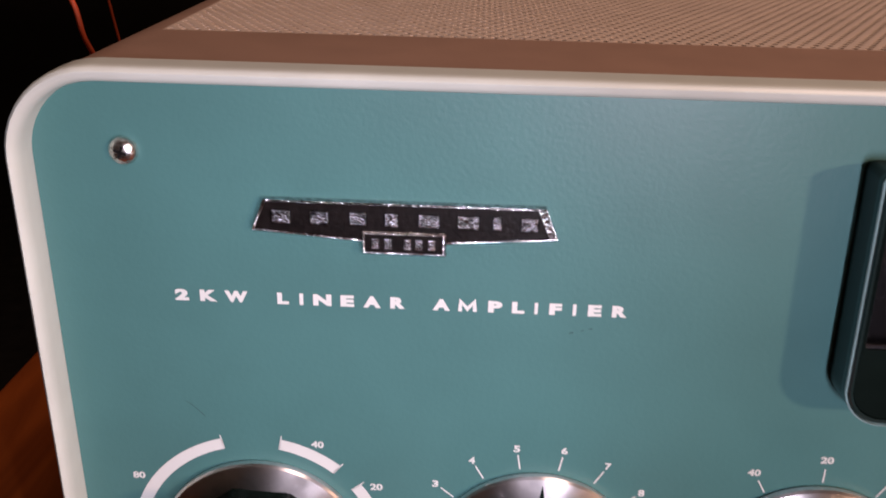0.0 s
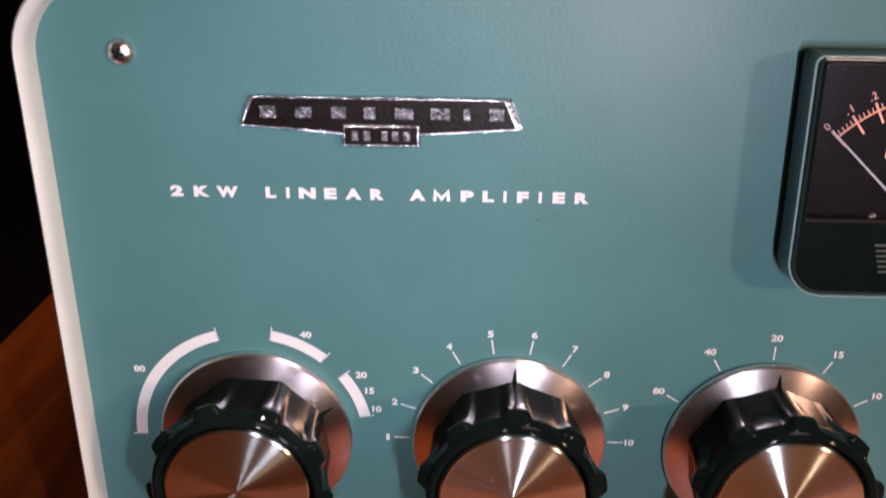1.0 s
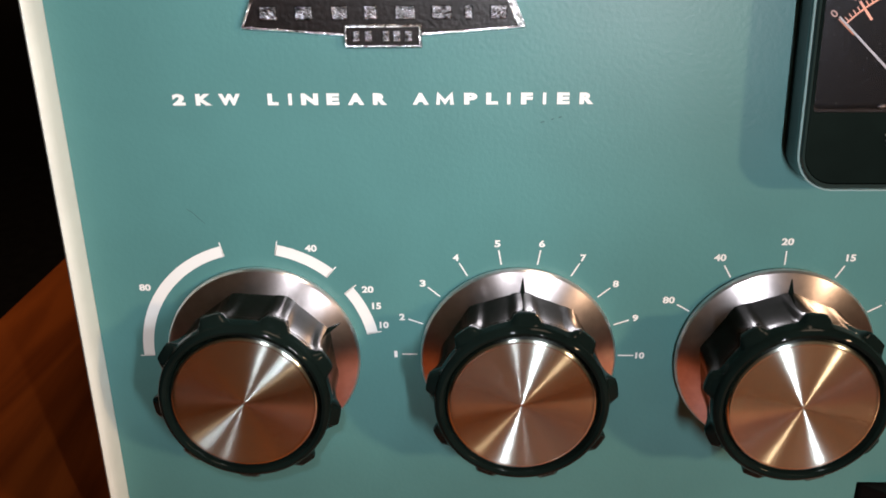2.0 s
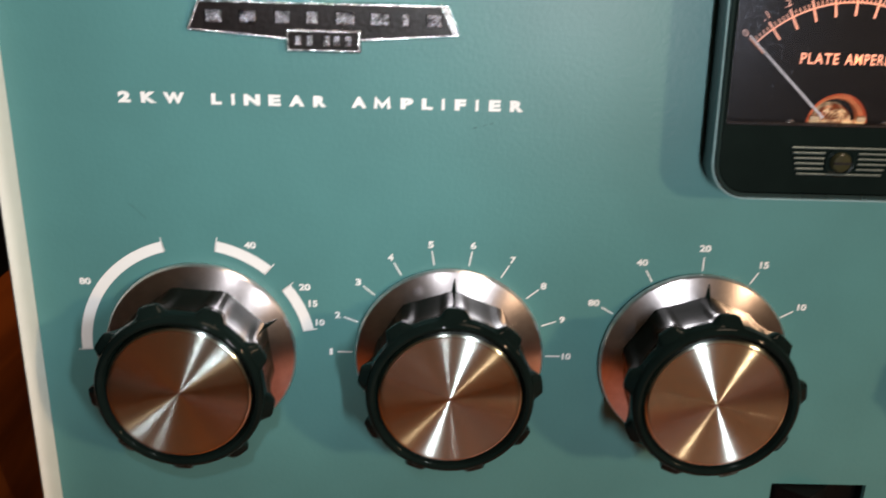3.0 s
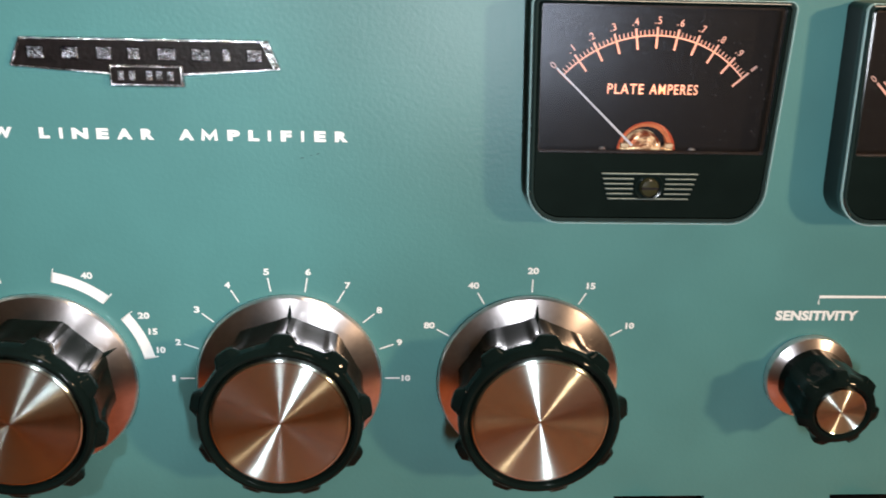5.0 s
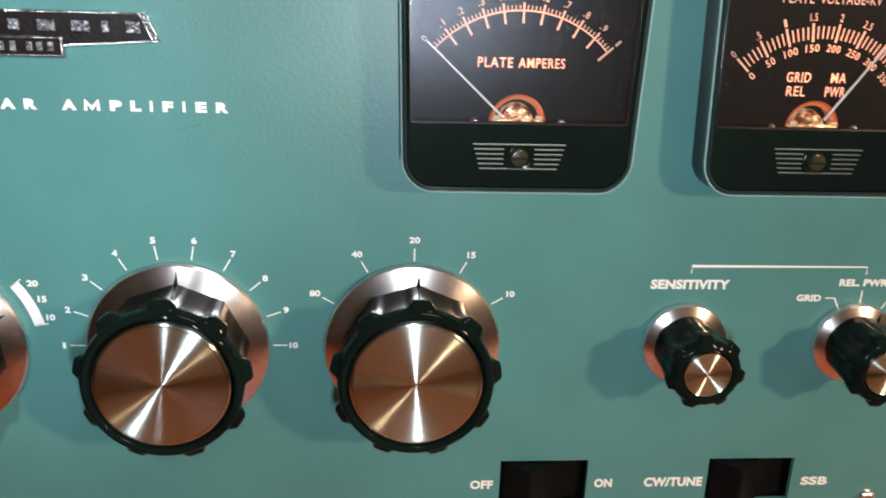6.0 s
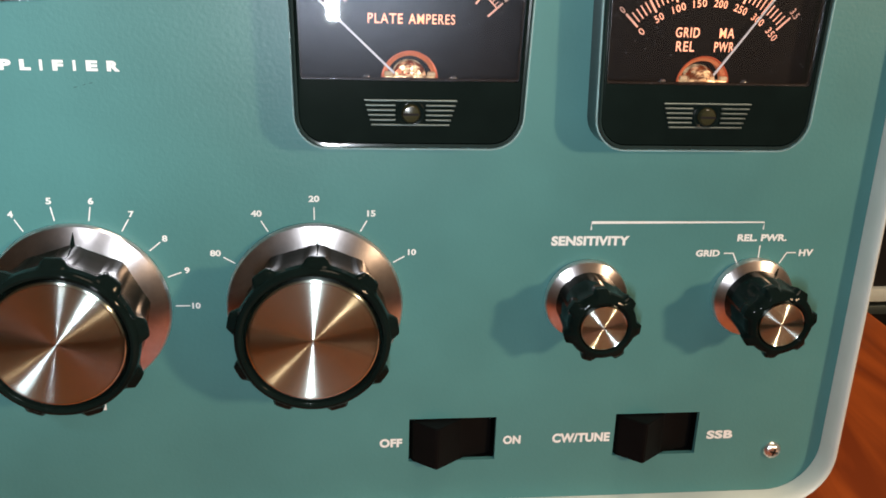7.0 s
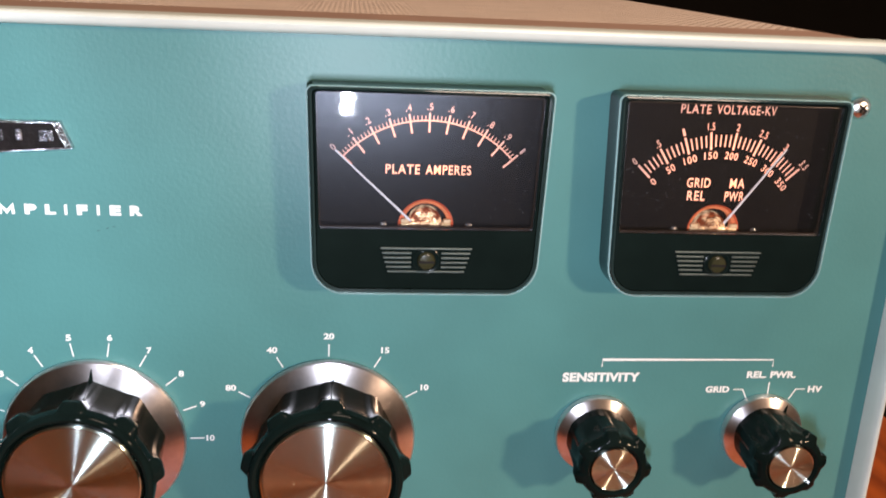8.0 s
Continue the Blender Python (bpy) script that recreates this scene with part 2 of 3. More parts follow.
def turned(profile, n=72, lobes=0, turn=0.0):
    """Rings along -y from (y, radius), (y, radius, depth of the scallops) or (y, radius, depth, share of flat sides)."""
    loops = []
    for y, r, *cut in profile:
        depth = cut[0] if cut else 0.0
        share = cut[1] if len(cut) > 1 else 0.0
        ring = []
        for i in range(n):
            a = 2 * math.pi * i / n
            turns = lobes * (a - radians(turn)) / (2 * math.pi)
            s = share * facet(turns) + (1 - share) * flute(turns) if lobes else 0.0
            ring.append(((r - depth * s) * math.cos(a), y, (r - depth * s) * math.sin(a)))
        loops.append(ring)
    return loft(loops, True, True)


def flat(points, y, back):
    """A flat outline with a little thickness, from y to back."""
    return loft([[(x, back, z) for x, z in points], [(x, y, z) for x, z in points]], True, True)


GLYPHS = {}


def lettering(text, x0, x1, z0, z1, y, bold=0.03, spacing=1.0, turn=0.0, about=None):
    """A word as a mesh that fills the box x0..x1, z0..z1, facing -y; turned about its middle."""
    key = (text, bold, spacing)
    if key not in GLYPHS:
        font = bpy.data.curves.new("word", "FONT")
        font.body, font.offset, font.space_character, font.resolution_u = text, bold, spacing, 4
        holder = bpy.data.objects.new("word", font)
        mesh = bpy.data.meshes.new_from_object(holder)
        co = np.array([v.co[:] for v in mesh.vertices])
        GLYPHS[key] = (co, [tuple(p.vertices) for p in mesh.polygons])
        bpy.data.objects.remove(holder)
        bpy.data.meshes.remove(mesh)
        bpy.data.curves.remove(font)
    co, faces = GLYPHS[key]
    low, high = co.min(0), co.max(0)
    u = (co[:, 0] - (low[0] + high[0]) / 2) * (x1 - x0) / (high[0] - low[0])
    v = (co[:, 1] - (low[1] + high[1]) / 2) * (z1 - z0) / (high[1] - low[1])
    c, s = math.cos(radians(turn)), math.sin(radians(turn))
    mx, mz = (x0 + x1) / 2, (z0 + z1) / 2
    mesh = bpy.data.meshes.new("lettering")
    mesh.from_pydata([(mx + a * c - b * s, y, mz + a * s + b * c) for a, b in zip(u, v)], [], faces)
    return mesh


def aspect(text):
    """About how wide a word is for its height."""
    return sum(0.45 if ch in "1.I" else 0.8 for ch in text)


def strip(points, width, y, thick=0.00012):
    """A printed line of the given width along points (x, z)."""
    left, right = [], []
    pts = [Vector(p) for p in points]
    for i, p in enumerate(pts):
        d = (pts[min(i + 1, len(pts) - 1)] - pts[max(i - 1, 0)]).normalized()
        k = Vector((-d.y, d.x)) * width / 2
        if 0 < i < len(pts) - 1:
            e = (pts[i] - pts[i - 1]).normalized()
            k /= max(0.5, abs(d.dot(e)))
        left.append(p + k), right.append(p - k)
    bm = bmesh.new()
    for a, b, c, d in zip(left, left[1:], right[1:], right):
        bm.faces.new([bm.verts.new((v.x, y, v.y)) for v in (a, b, c, d)])
    bmesh.ops.remove_doubles(bm, verts=bm.verts, dist=1e-6)
    mesh = mesh_of(bm, "strip", False, fix=False)
    return mesh


def polar(cx, cz, r, a):
    return cx + r * math.cos(radians(a)), cz + r * math.sin(radians(a))


# ---- room ----
# assumed shell; its pale and dark sides are chosen to shape the light
ROOM = (-2.4, 2.8, -2.2, 3.0, -0.74, 1.75)
x0, x1, y0, y1, z0, z1 = ROOM


def slab(name, dims, mat, label):
    ob = new(name, mesh_of(box(*dims), name, False))
    ob.data.materials.append(mat)
    return tagged(ob, label, "room shell", kind="structure")


slab("floor", (x0, x1, y0, y1, z0 - 0.1, z0), FLOOR, "assumed floor, near-black for the unlit room")
slab("ceiling", (x0, x1, y0, y1, z1, z1 + 0.1), BOUNCE_WALL, "unseen ceiling, added to bounce light")
slab("wall_north", (x0, x1, y1, y1 + 0.1, z0, z1), UNLIT_WALL, "assumed wall, near-black for the unlit background")
slab("wall_south", (x0, x1, y0 - 0.1, y0, z0, z1), BOUNCE_WALL, "unseen wall, added to bounce light")
slab("wall_west", (x0 - 0.1, x0, y0, y1, z0, z1), UNLIT_WALL, "assumed wall, near-black for the unlit background")
slab("wall_east", (x1, x1 + 0.1, y0, y1, z0, z1), BOUNCE_WALL, "unseen wall, added to bounce light")

# ---- table ----
table = thing("table", (0.212, 0.0, -0.74), "orange-brown varnished wooden table under the amplifier", "table")
part("tabletop", mesh_of(box(-0.104, 0.534, -0.16, 0.46, -0.028, 0.0, 0.004, 3), "tabletop"), WOOD, table)
for lx in (-0.07, 0.49):
    for ly in (-0.12, 0.41):
        part("leg", mesh_of(box(lx - 0.025, lx + 0.025, ly - 0.025, ly + 0.025, -0.74, -0.028, 0.004), "leg"), WOOD, table)

# ---- amplifier: cabinet, bezel and panel ----
PX0, PX1, PZ0, PZ1 = 0.0414, 0.4023, 0.0152, 0.2131
amp = thing("amplifier", (0.2213, 0.18, 0.0), "teal-fronted tube amplifier in a brown perforated cabinet on a wooden table", "amplifier")


def ring(grow, y, lip=0.0, r=0.0180):
    """One outline of the bezel; lip: how far its upper edge hangs over the panel."""
    return rounded(PX0 - grow, PX1 + grow, PZ0 - grow, PZ1 + grow - lip, [r + grow] * 4, y, 10)


BEZEL = [(0.0, 0.003, 0.0011), (0.0, -0.0048, 0.0011), (0.0004, -0.0066, 0.0010), (0.0010, -0.0077, 0.0006), (0.0016, -0.0080, 0.0001), (0.0022, -0.0075), (0.0026, -0.0062), (0.0027, -0.0042), (0.0028, 0.0006), (0.0012, 0.0006)]
part("bezel", mesh_of(loft([ring(*row) for row in BEZEL]), "bezel", True, 50), CREAM, amp, label="cream plastic bezel round the panel")


def cabinet_mesh():
    """A wrapped sheet-metal shell, open in front, with the top cut out for the perforated sheet."""
    loop = rounded(PX0 - 0.0022, PX1 + 0.0022, PZ0 - 0.0022, PZ1 + 0.0020, [0.0195] * 4, 0.0, 10)
    inner = rounded(PX0 - 0.0008, PX1 + 0.0008, PZ0 - 0.0008, PZ1 + 0.0008, [0.0183] * 4, 0.0, 10)
    ys = (0.0004, 0.0415, 0.335, 0.368)
    n = len(loop)
    bm = bmesh.new()
    for lo, flip in ((loop, False), (inner, True)):
        rows = [[bm.verts.new((x, y, z)) for x, _, z in lo] for y in ys]
        for k, (a, b) in enumerate(zip(rows, rows[1:])):
            for i in range(n):
                if k == 1 and i == 10:
                    continue
                bm.faces.new((a[i], a[(i + 1) % n], b[(i + 1) % n], b[i]))
        bm.faces.new(rows[-1])
    return mesh_of(bm, "cabinet", True, 30, fix=False)


cabinet = part("cabinet", cabinet_mesh(), BROWN, amp, label="brown enamelled sheet-metal cabinet")


def perforated(gx0, gx1, gy0, gy1, z, pitch, row, r):
    """A sheet of staggered round holes with real thickness."""
    verts, faces = [], []
    nx, ny = int((gx1 - gx0) / pitch), int((gy1 - gy0) / row)
    px, py = (gx1 - gx0) / nx, (gy1 - gy0) / ny
    edge = [(0.5, 0), (0.5, 0.5), (0, 0.5), (-0.5, 0.5), (-0.5, 0), (-0.5, -0.5), (0, -0.5), (0.5, -0.5)]
    for j in range(ny):
        for i in range(nx - (j % 2)):
            cx, cy = gx0 + (i + 0.5 + 0.5 * (j % 2)) * px, gy0 + (j + 0.5) * py
            base = len(verts)
            verts += [(cx + u * px, cy + v * py, z) for u, v in edge]
            verts += [(cx + r * math.cos(k * math.pi / 4), cy + r * math.sin(k * math.pi / 4), z) for k in range(8)]
            verts += [(cx + r * math.cos(k * math.pi / 4), cy + r * math.sin(k * math.pi / 4), z - 0.0010) for k in range(8)]
            for k in range(8):
                q = (k + 1) % 8
                faces.append((base + k, base + q, base + 8 + q, base + 8 + k))
                faces.append((base + 8 + k, base + 8 + q, base + 16 + q, base + 16 + k))
        if j % 2:
            for a, b in ((gx0, gx0 + px / 2), (gx1 - px / 2, gx1)):
                base = len(verts)
                verts += [(a, gy0 + j * py, z), (b, gy0 + j * py, z), (b, gy0 + (j + 1) * py, z), (a, gy0 + (j + 1) * py, z)]
                faces.append((base, base + 1, base + 2, base + 3))
    mesh = bpy.data.meshes.new("perforated_sheet")
    mesh.from_pydata(verts, [], faces)
    return mesh


tagged(part("perforated_sheet", perforated(PX0 - 0.0022 + 0.0195, PX1 + 0.0022 - 0.0195, 0.0415, 0.335, PZ1 + 0.0020, 0.0034, 0.0030, 0.00105), GRILLE, amp, label="beige perforated ventilation sheet"), kind="stuff")
part("chassis", mesh_of(box(0.06, 0.383, 0.02, 0.35, 0.03, 0.12, 0.002), "chassis"), DARK, amp, label="dark chassis inside the cabinet")
for fx in (0.075, 0.368):
    for fy in (0.03, 0.335):
        part("rubber_foot", mesh_of(loft([[(fx + rr * math.cos(a * math.pi / 10), fy + rr * math.sin(a * math.pi / 10), zz) for a in range(20)] for rr, zz in ((0.009, 0.0), (0.011, 0.002), (0.012, 0.0142))], True, True), "rubber_foot"), BLACK, amp, label="black rubber foot")

SW_Z0, SW_Z1 = 0.0312, 0.0474
SWITCHES = [(0.2576, 0.2866), (0.3274, 0.3566)]


def panel_mesh():
    bm = bmesh.new()
    outlines = [[(x, z) for x, _, z in rounded(PX0 + 0.0001, PX1 - 0.0001, PZ0 + 0.0001, PZ1 - 0.0001, [0.0182] * 4, 0, 10)]]
    outlines += [[(a, SW_Z0), (b, SW_Z0), (b, SW_Z1), (a, SW_Z1)] for a, b in SWITCHES]
    edges = []
    for pts in outlines:
        vs = [bm.verts.new((x, 0.0, z)) for x, z in pts]
        edges += [bm.edges.new((vs[i], vs[(i + 1) % len(vs)])) for i in range(len(vs))]
    bmesh.ops.triangle_fill(bm, use_beauty=True, edges=edges, normal=(0, -1, 0))
    made = bmesh.ops.extrude_face_region(bm, geom=bm.faces[:])
    for v in made["geom"]:
        if isinstance(v, bmesh.types.BMVert):
            v.co.y = 0.0018
    return mesh_of(bm, "front_panel", False)


panel = part("front_panel", panel_mesh(), TEAL, amp, label="teal enamelled front panel with white printing")
INK_Y = -0.00015


def word(text, xa, xb, za, zb, bold=0.02, spacing=1.0):
    part("lettering", lettering(text, xa, xb, za, zb, INK_Y, bold, spacing), INK, panel)


def mark(name, points, width):
    part(name, strip(points, width, INK_Y), INK, panel)


# the title is set in wide capitals, letter by letter
TITLE = [("2", 0.0702, 0.0735), ("K", 0.0761, 0.0802), ("W", 0.0819, 0.0874), ("L", 0.0943, 0.0970), ("I", 0.0995, 0.1004), ("N", 0.1027, 0.1070), ("E", 0.1091, 0.1123), ("A", 0.1144, 0.1185), ("R", 0.1207, 0.1242),
         ("A", 0.1306, 0.1346), ("M", 0.1364, 0.1409), ("P", 0.1434, 0.1467), ("L", 0.1489, 0.1518), ("I", 0.1541, 0.1549), ("F", 0.1575, 0.1604), ("I", 0.1629, 0.1637), ("E", 0.1664, 0.1695), ("R", 0.1719, 0.1754)]
for letter, xa, xb in TITLE:
    if letter == "M":
        mark("lettering", [(xa + 0.0005, 0.15965), (xa + 0.0007, 0.1621), ((xa + xb) / 2, 0.1603), (xb - 0.0007, 0.1621), (xb - 0.0005, 0.15965)], 0.0009)
    else:
        word(letter, xa, xb, 0.15965, 0.1626, 0.065)
word("SENSITIVITY", 0.3005, 0.3254, 0.1078, 0.1110, 0.05, 1.05)
word("REL. PWR.", 0.3605, 0.3769, 0.1090, 0.1114, 0.05, 1.05)
word("GRID", 0.3475, 0.3554, 0.1039, 0.1062, 0.05, 1.05)
word("HV", 0.3818, 0.3866, 0.1039, 0.1062, 0.05, 1.1)
word("OFF", 0.2479, 0.2554, 0.0370, 0.0403, 0.05, 1.05)
word("ON", 0.2892, 0.2952, 0.0370, 0.0403, 0.05, 1.05)
word("CW/TUNE", 0.3060, 0.3259, 0.0370, 0.0406, 0.05, 1.05)
word("SSB", 0.3601, 0.3694, 0.0368, 0.0401, 0.05, 1.08)
mark("bracket_line", [(0.3128, 0.1130), (0.3128, 0.1154), (0.3686, 0.1154), (0.3686, 0.1130)], 0.00045)
mark("leader_line", [(0.3567, 0.1050), (0.3598, 0.1050), (0.3616, 0.1015)], 0.0004)
mark("leader_line", [(0.3684, 0.1076), (0.3684, 0.1033)], 0.0004)
mark("leader_line", [(0.3757, 0.1014), (0.3777, 0.1051), (0.3808, 0.1051)], 0.0004)

# unreadable captions, mostly hidden under the knobs
mark("caption_bar", [(0.1500, 0.0549), (0.1622, 0.0549)], 0.0026)
mark("caption_bar", [(0.2230, 0.0549), (0.2350, 0.0549)], 0.0026)
# a hair and two specks of dirt on the enamel
part("hair", strip([(0.0703, 0.1320), (0.0716, 0.1312), (0.0731, 0.1296), (0.0747, 0.1279)], 0.00011, -0.0002), SMUT, panel)
for sx, sz, w in ((0.1625, 0.1551, 0.0010), (0.1652, 0.1558, 0.0006), (0.1669, 0.1563, 0.0008)):
    part("speck", strip([(sx, sz), (sx + w, sz + 0.0002)], 0.00018, -0.0002), SMUT, panel)

KZ = 0.0890
SCALE_X = 0.0866
KNOBS = [(0.0876, 27.0), (0.1580, 88.0), (0.2278, 87.0)]


def numeral(text, cx, r, a, high=0.0020, bold=0.04):
    mx, mz = polar(cx, KZ, r, a)
    w = high * aspect(text)
    word(text, mx - w / 2, mx + w / 2, mz - high / 2, mz + high / 2, bold)


# band scale of thick arcs round the tuning knob
cx = SCALE_X
for a0, a1 in ((181.5, 104.6), (78.6, 50.0), (37.6, 11.8)):
    steps = max(4, int(abs(a1 - a0) / 4))
    mark("scale_arc", [polar(cx, KZ, 0.0320, a0 + (a1 - a0) * i / steps) for i in range(steps + 1)], 0.0031)
    for a in (a0, a1):
        mark("scale_tick", [polar(cx, KZ, 0.0305, a), polar(cx, KZ, 0.0346, a)], 0.0003)
for text, r, a in (("80", 0.0366, 146.5), ("40", 0.0356, 63.6), ("20", 0.0364, 33.0), ("15", 0.0360, 24.4), ("10", 0.0358, 14.7)):
    numeral(text, cx, r, a)
# ten numbered lines round the second knob
cx = KNOBS[1][0]
for k in range(10):
    a = 180 - 20 * k
    mark("scale_tick", [polar(cx, KZ, 0.0277, a), polar(cx, KZ, 0.0320, a)], 0.00038)
    numeral(str(k + 1), cx, 0.0338, a)
# five bands round the third knob
cx = KNOBS[2][0]
for text, a in (("80", 150), ("40", 120), ("20", 90), ("15", 60), ("10", 30)):
    mark("scale_tick", [polar(cx, KZ, 0.0274, a), polar(cx, KZ, 0.0314, a)], 0.00038)
    numeral(text, cx, 0.0340, a)

# ---- knobs ----
GRIP = [(-0.0040, 0.0214, 0.0011, 0.8), (-0.0090, 0.0216, 0.0013, 0.7), (-0.0140, 0.0220, 0.0016, 0.5), (-0.0185, 0.0229, 0.0020, 0.2), (-0.0210, 0.0238, 0.0023, 0.0), (-0.0224, 0.0245, 0.0024, 0.0), (-0.0236, 0.0245, 0.0023, 0.0), (-0.0244, 0.0237, 0.0016, 0.0), (-0.0249, 0.0227, 0.0006, 0.0), (-0.0254, 0.0221), (-0.0262, 0.0219), (-0.0268, 0.0214), (-0.0271, 0.0207), (-0.0268, 0.0199), (-0.0256, 0.0193), (-0.0240, 0.0192)]


def grooved(y, r0, r1, pitch, slope):
    """Fine turned grooves from radius r0 in to r1."""
    out, n = [], max(1, round((r0 - r1) / pitch))
    step = (r0 - r1) / n
    deep = slope * step / (2 * math.pi)
    for i in range(n * 6):
        out.append((y + deep * math.sin(2 * math.pi * i / 6), r0 - step * i / 6))
    return out + [(y, r1)]


CAP = [(-0.0240, 0.0191), (-0.0256, 0.0190), (-0.0262, 0.0187), (-0.0265, 0.0182), (-0.0264, 0.0178)] + grooved(-0.0264, 0.0177, 0.0004, 0.00035, 0.46)
PLATE = [(-0.0002, 0.0264), (-0.0012, 0.0268), (-0.0022, 0.0268), (-0.0029, 0.0263), (-0.0046, 0.0200), (-0.0046, 0.0100)]


def knob_set(scale, grip, cap, plate, lobes, tip):
    k = scale
    shrink = lambda prof: [(y, *[v * k for v in rest[:2]], *rest[2:]) for y, *rest in prof]
    meshes = {
        "grip": mesh_of(turned(shrink(grip), lobes * 22, lobes), "grip", True, 32),
        "cap": mesh_of(turned(shrink(cap), 72), "cap", True, 75),
        "skirt": mesh_of(turned(shrink(plate), 96), "skirt", True, 30),
    }
    r0, r1, w = tip
    meshes["pointer"] = mesh_of(loft([[(r0, -0.0052, -w), (r1, -0.0034, -0.0001), (r1, -0.0034, 0.0001), (r0, -0.0052, w)], [(r0, -0.0030, -w), (r1, -0.0026, -0.0001), (r1, -0.0026, 0.0001), (r0, -0.0030, w)]], True, True), "pointer", False)
    return meshes


def place_knob(meshes, cx, cz, angle, pointer, label):
    knob = part("knob", meshes["grip"], BLACK, amp, (cx, 0, cz), label)
    knob.rotation_euler = (0, -radians(angle), 0)
    part("skirt", meshes["skirt"], SKIRT, knob, label="turned aluminium skirt")
    part("cap", meshes["cap"], SPUN, knob, label="spun aluminium cap")
    if pointer:
        part("pointer", meshes["pointer"], BLACK, knob)
    return knob


large = knob_set(1.0, GRIP, CAP, PLATE, 9, (0.0195, 0.0248, 0.0010))
for cx, angle in KNOBS:
    place_knob(large, cx, KZ, angle, True, "large black fluted knob with an aluminium cap and skirt")
SMALL_GRIP = [(-0.0036, 0.0102, 0.0001), (-0.0090, 0.0104, 0.0003), (-0.0150, 0.0108, 0.0006), (-0.0178, 0.0113, 0.0013), (-0.0196, 0.0119, 0.0015), (-0.0216, 0.0119, 0.0015), (-0.0227, 0.0108, 0.0008), (-0.0234, 0.0094, 0.0001), (-0.0237, 0.0082), (-0.0231, 0.0074), (-0.0218, 0.0073)]
SMALL_CAP = [(-0.0220, 0.0072), (-0.0230, 0.0071), (-0.0234, 0.0069)] + grooved(-0.0233, 0.0067, 0.0003, 0.0003, 0.46)
SMALL_PLATE = [(-0.0002, 0.0130), (-0.0012, 0.0133), (-0.0022, 0.0133), (-0.0030, 0.0130), (-0.0046, 0.0092), (-0.0046, 0.0050)]
small = knob_set(1.0, SMALL_GRIP, SMALL_CAP, SMALL_PLATE, 7, (0.0090, 0.0124, 0.0007))
place_knob(small, 0.3127, 0.0902, -110.0, True, "small black fluted knob with an aluminium cap and skirt")
place_knob(small, 0.3676, 0.0904, 58.0, True, "small black fluted knob with an aluminium cap and skirt")

# ---- rocker switches ----
for xa, xb in SWITCHES:
    prof = [(xa + 0.0004, 0.0015), (xa + 0.0012, -0.0006), (xa + 0.0084, -0.0062), (xa + 0.0092, -0.0062), (xa + 0.0165, -0.0004), (xa + 0.0180, 0.0010), (xb - 0.0012, 0.0034), (xb - 0.0004, 0.0060), (xa + 0.0004, 0.0060)]
    bm = loft([[(x, y, z) for x, y in prof] for z in (SW_Z0 + 0.0005, SW_Z1 - 0.0005)], True, True)
    bmesh.ops.bevel(bm, geom=bm.edges[:], offset=0.0003, segments=2, affect="EDGES")
    rocker = part("rocker_switch", mesh_of(bm, "rocker_switch", True, 30), ROCKER, amp, label="black rocker switch with its left half raised")
    well = loft([[(xa, y, SW_Z0), (xb, y, SW_Z0), (xb, y, SW_Z1), (xa, y, SW_Z1)] for y in (0.0018, 0.012)], False, True)
    part("well", mesh_of(well, "well", False), ROCKER, rocker)

# ---- panel screws ----
SCREW_HEAD = mesh_of(turned([(0.0, 0.0033), (-0.0006, 0.0033), (-0.0014, 0.0028), (-0.0020, 0.0017), (-0.0022, 0.0006)], 32), "screw", True, 60)
# near-black raised cross paints the shade of a cut slot
cross = bmesh.new()
for a in (0, 90):
    made = bmesh.ops.create_cube(cross, size=1, matrix=pose(0, -0.0019, 0, 0, a, 0) @ Matrix.Diagonal((0.0028, 0.0008, 0.0006, 1)))
SLOT_SHADE = mesh_of(cross, "cross_slot_shade", False)
for sx, sz, turn in ((0.0620, 0.1958, 20), (0.3819, 0.1963, 40), (0.3845, 0.0318, 15), (0.0590, 0.0318, 60)):
    s = part("screw", SCREW_HEAD, STEEL, amp, (sx, 0, sz), "plated round-head screw")
    s.rotation_euler = (0, radians(turn), 0)
    part("cross_slot_shade", SLOT_SHADE, DARK, s)

# ---- name badge: plain shapes, no lettering ----
BX = 0.1240
outline = [(-0.0313, 0.1862), (0.0313, 0.1862), (0.0342, 0.1792), (0.0340, 0.1788), (0.0094, 0.1770), (0.0094, 0.1741), (-0.0094, 0.1741), (-0.0094, 0.1770), (-0.0340, 0.1788), (-0.0342, 0.1792)]
inlay = [(-0.0307, 0.1857), (0.0294, 0.1857), (0.0323, 0.1792), (0.0094, 0.1776), (-0.0094, 0.1776), (-0.0335, 0.1793)]


def wedge(points, front, back):
    """The badge bows out towards its middle."""
    loops = [[(BX + x, back, z) for x, z in points], [(BX + x, front(x), z) for x, z in points]]
    return loft(loops, True, True)


badge = part("badge", mesh_of(wedge(outline, lambda x: -0.0020, 0.0), "badge", False), CHROME, amp, label="chrome and black enamel name badge")
part("inlay", mesh_of(flat([(BX + x, z) for x, z in inlay], -0.0022, -0.0015), "inlay", False), BADGE, badge)
part("lower_plate", mesh_of(box(BX - 0.0094, BX + 0.0094, -0.0025, -0.0018, 0.1741, 0.1797, 0.0003, 1), "lower_plate", False), CHROME, badge)
part("inlay", mesh_of(box(BX - 0.0087, BX + 0.0087, -0.0027, -0.0020, 0.1748, 0.1790, 0.0001, 1), "inlay", False), BADGE, badge)
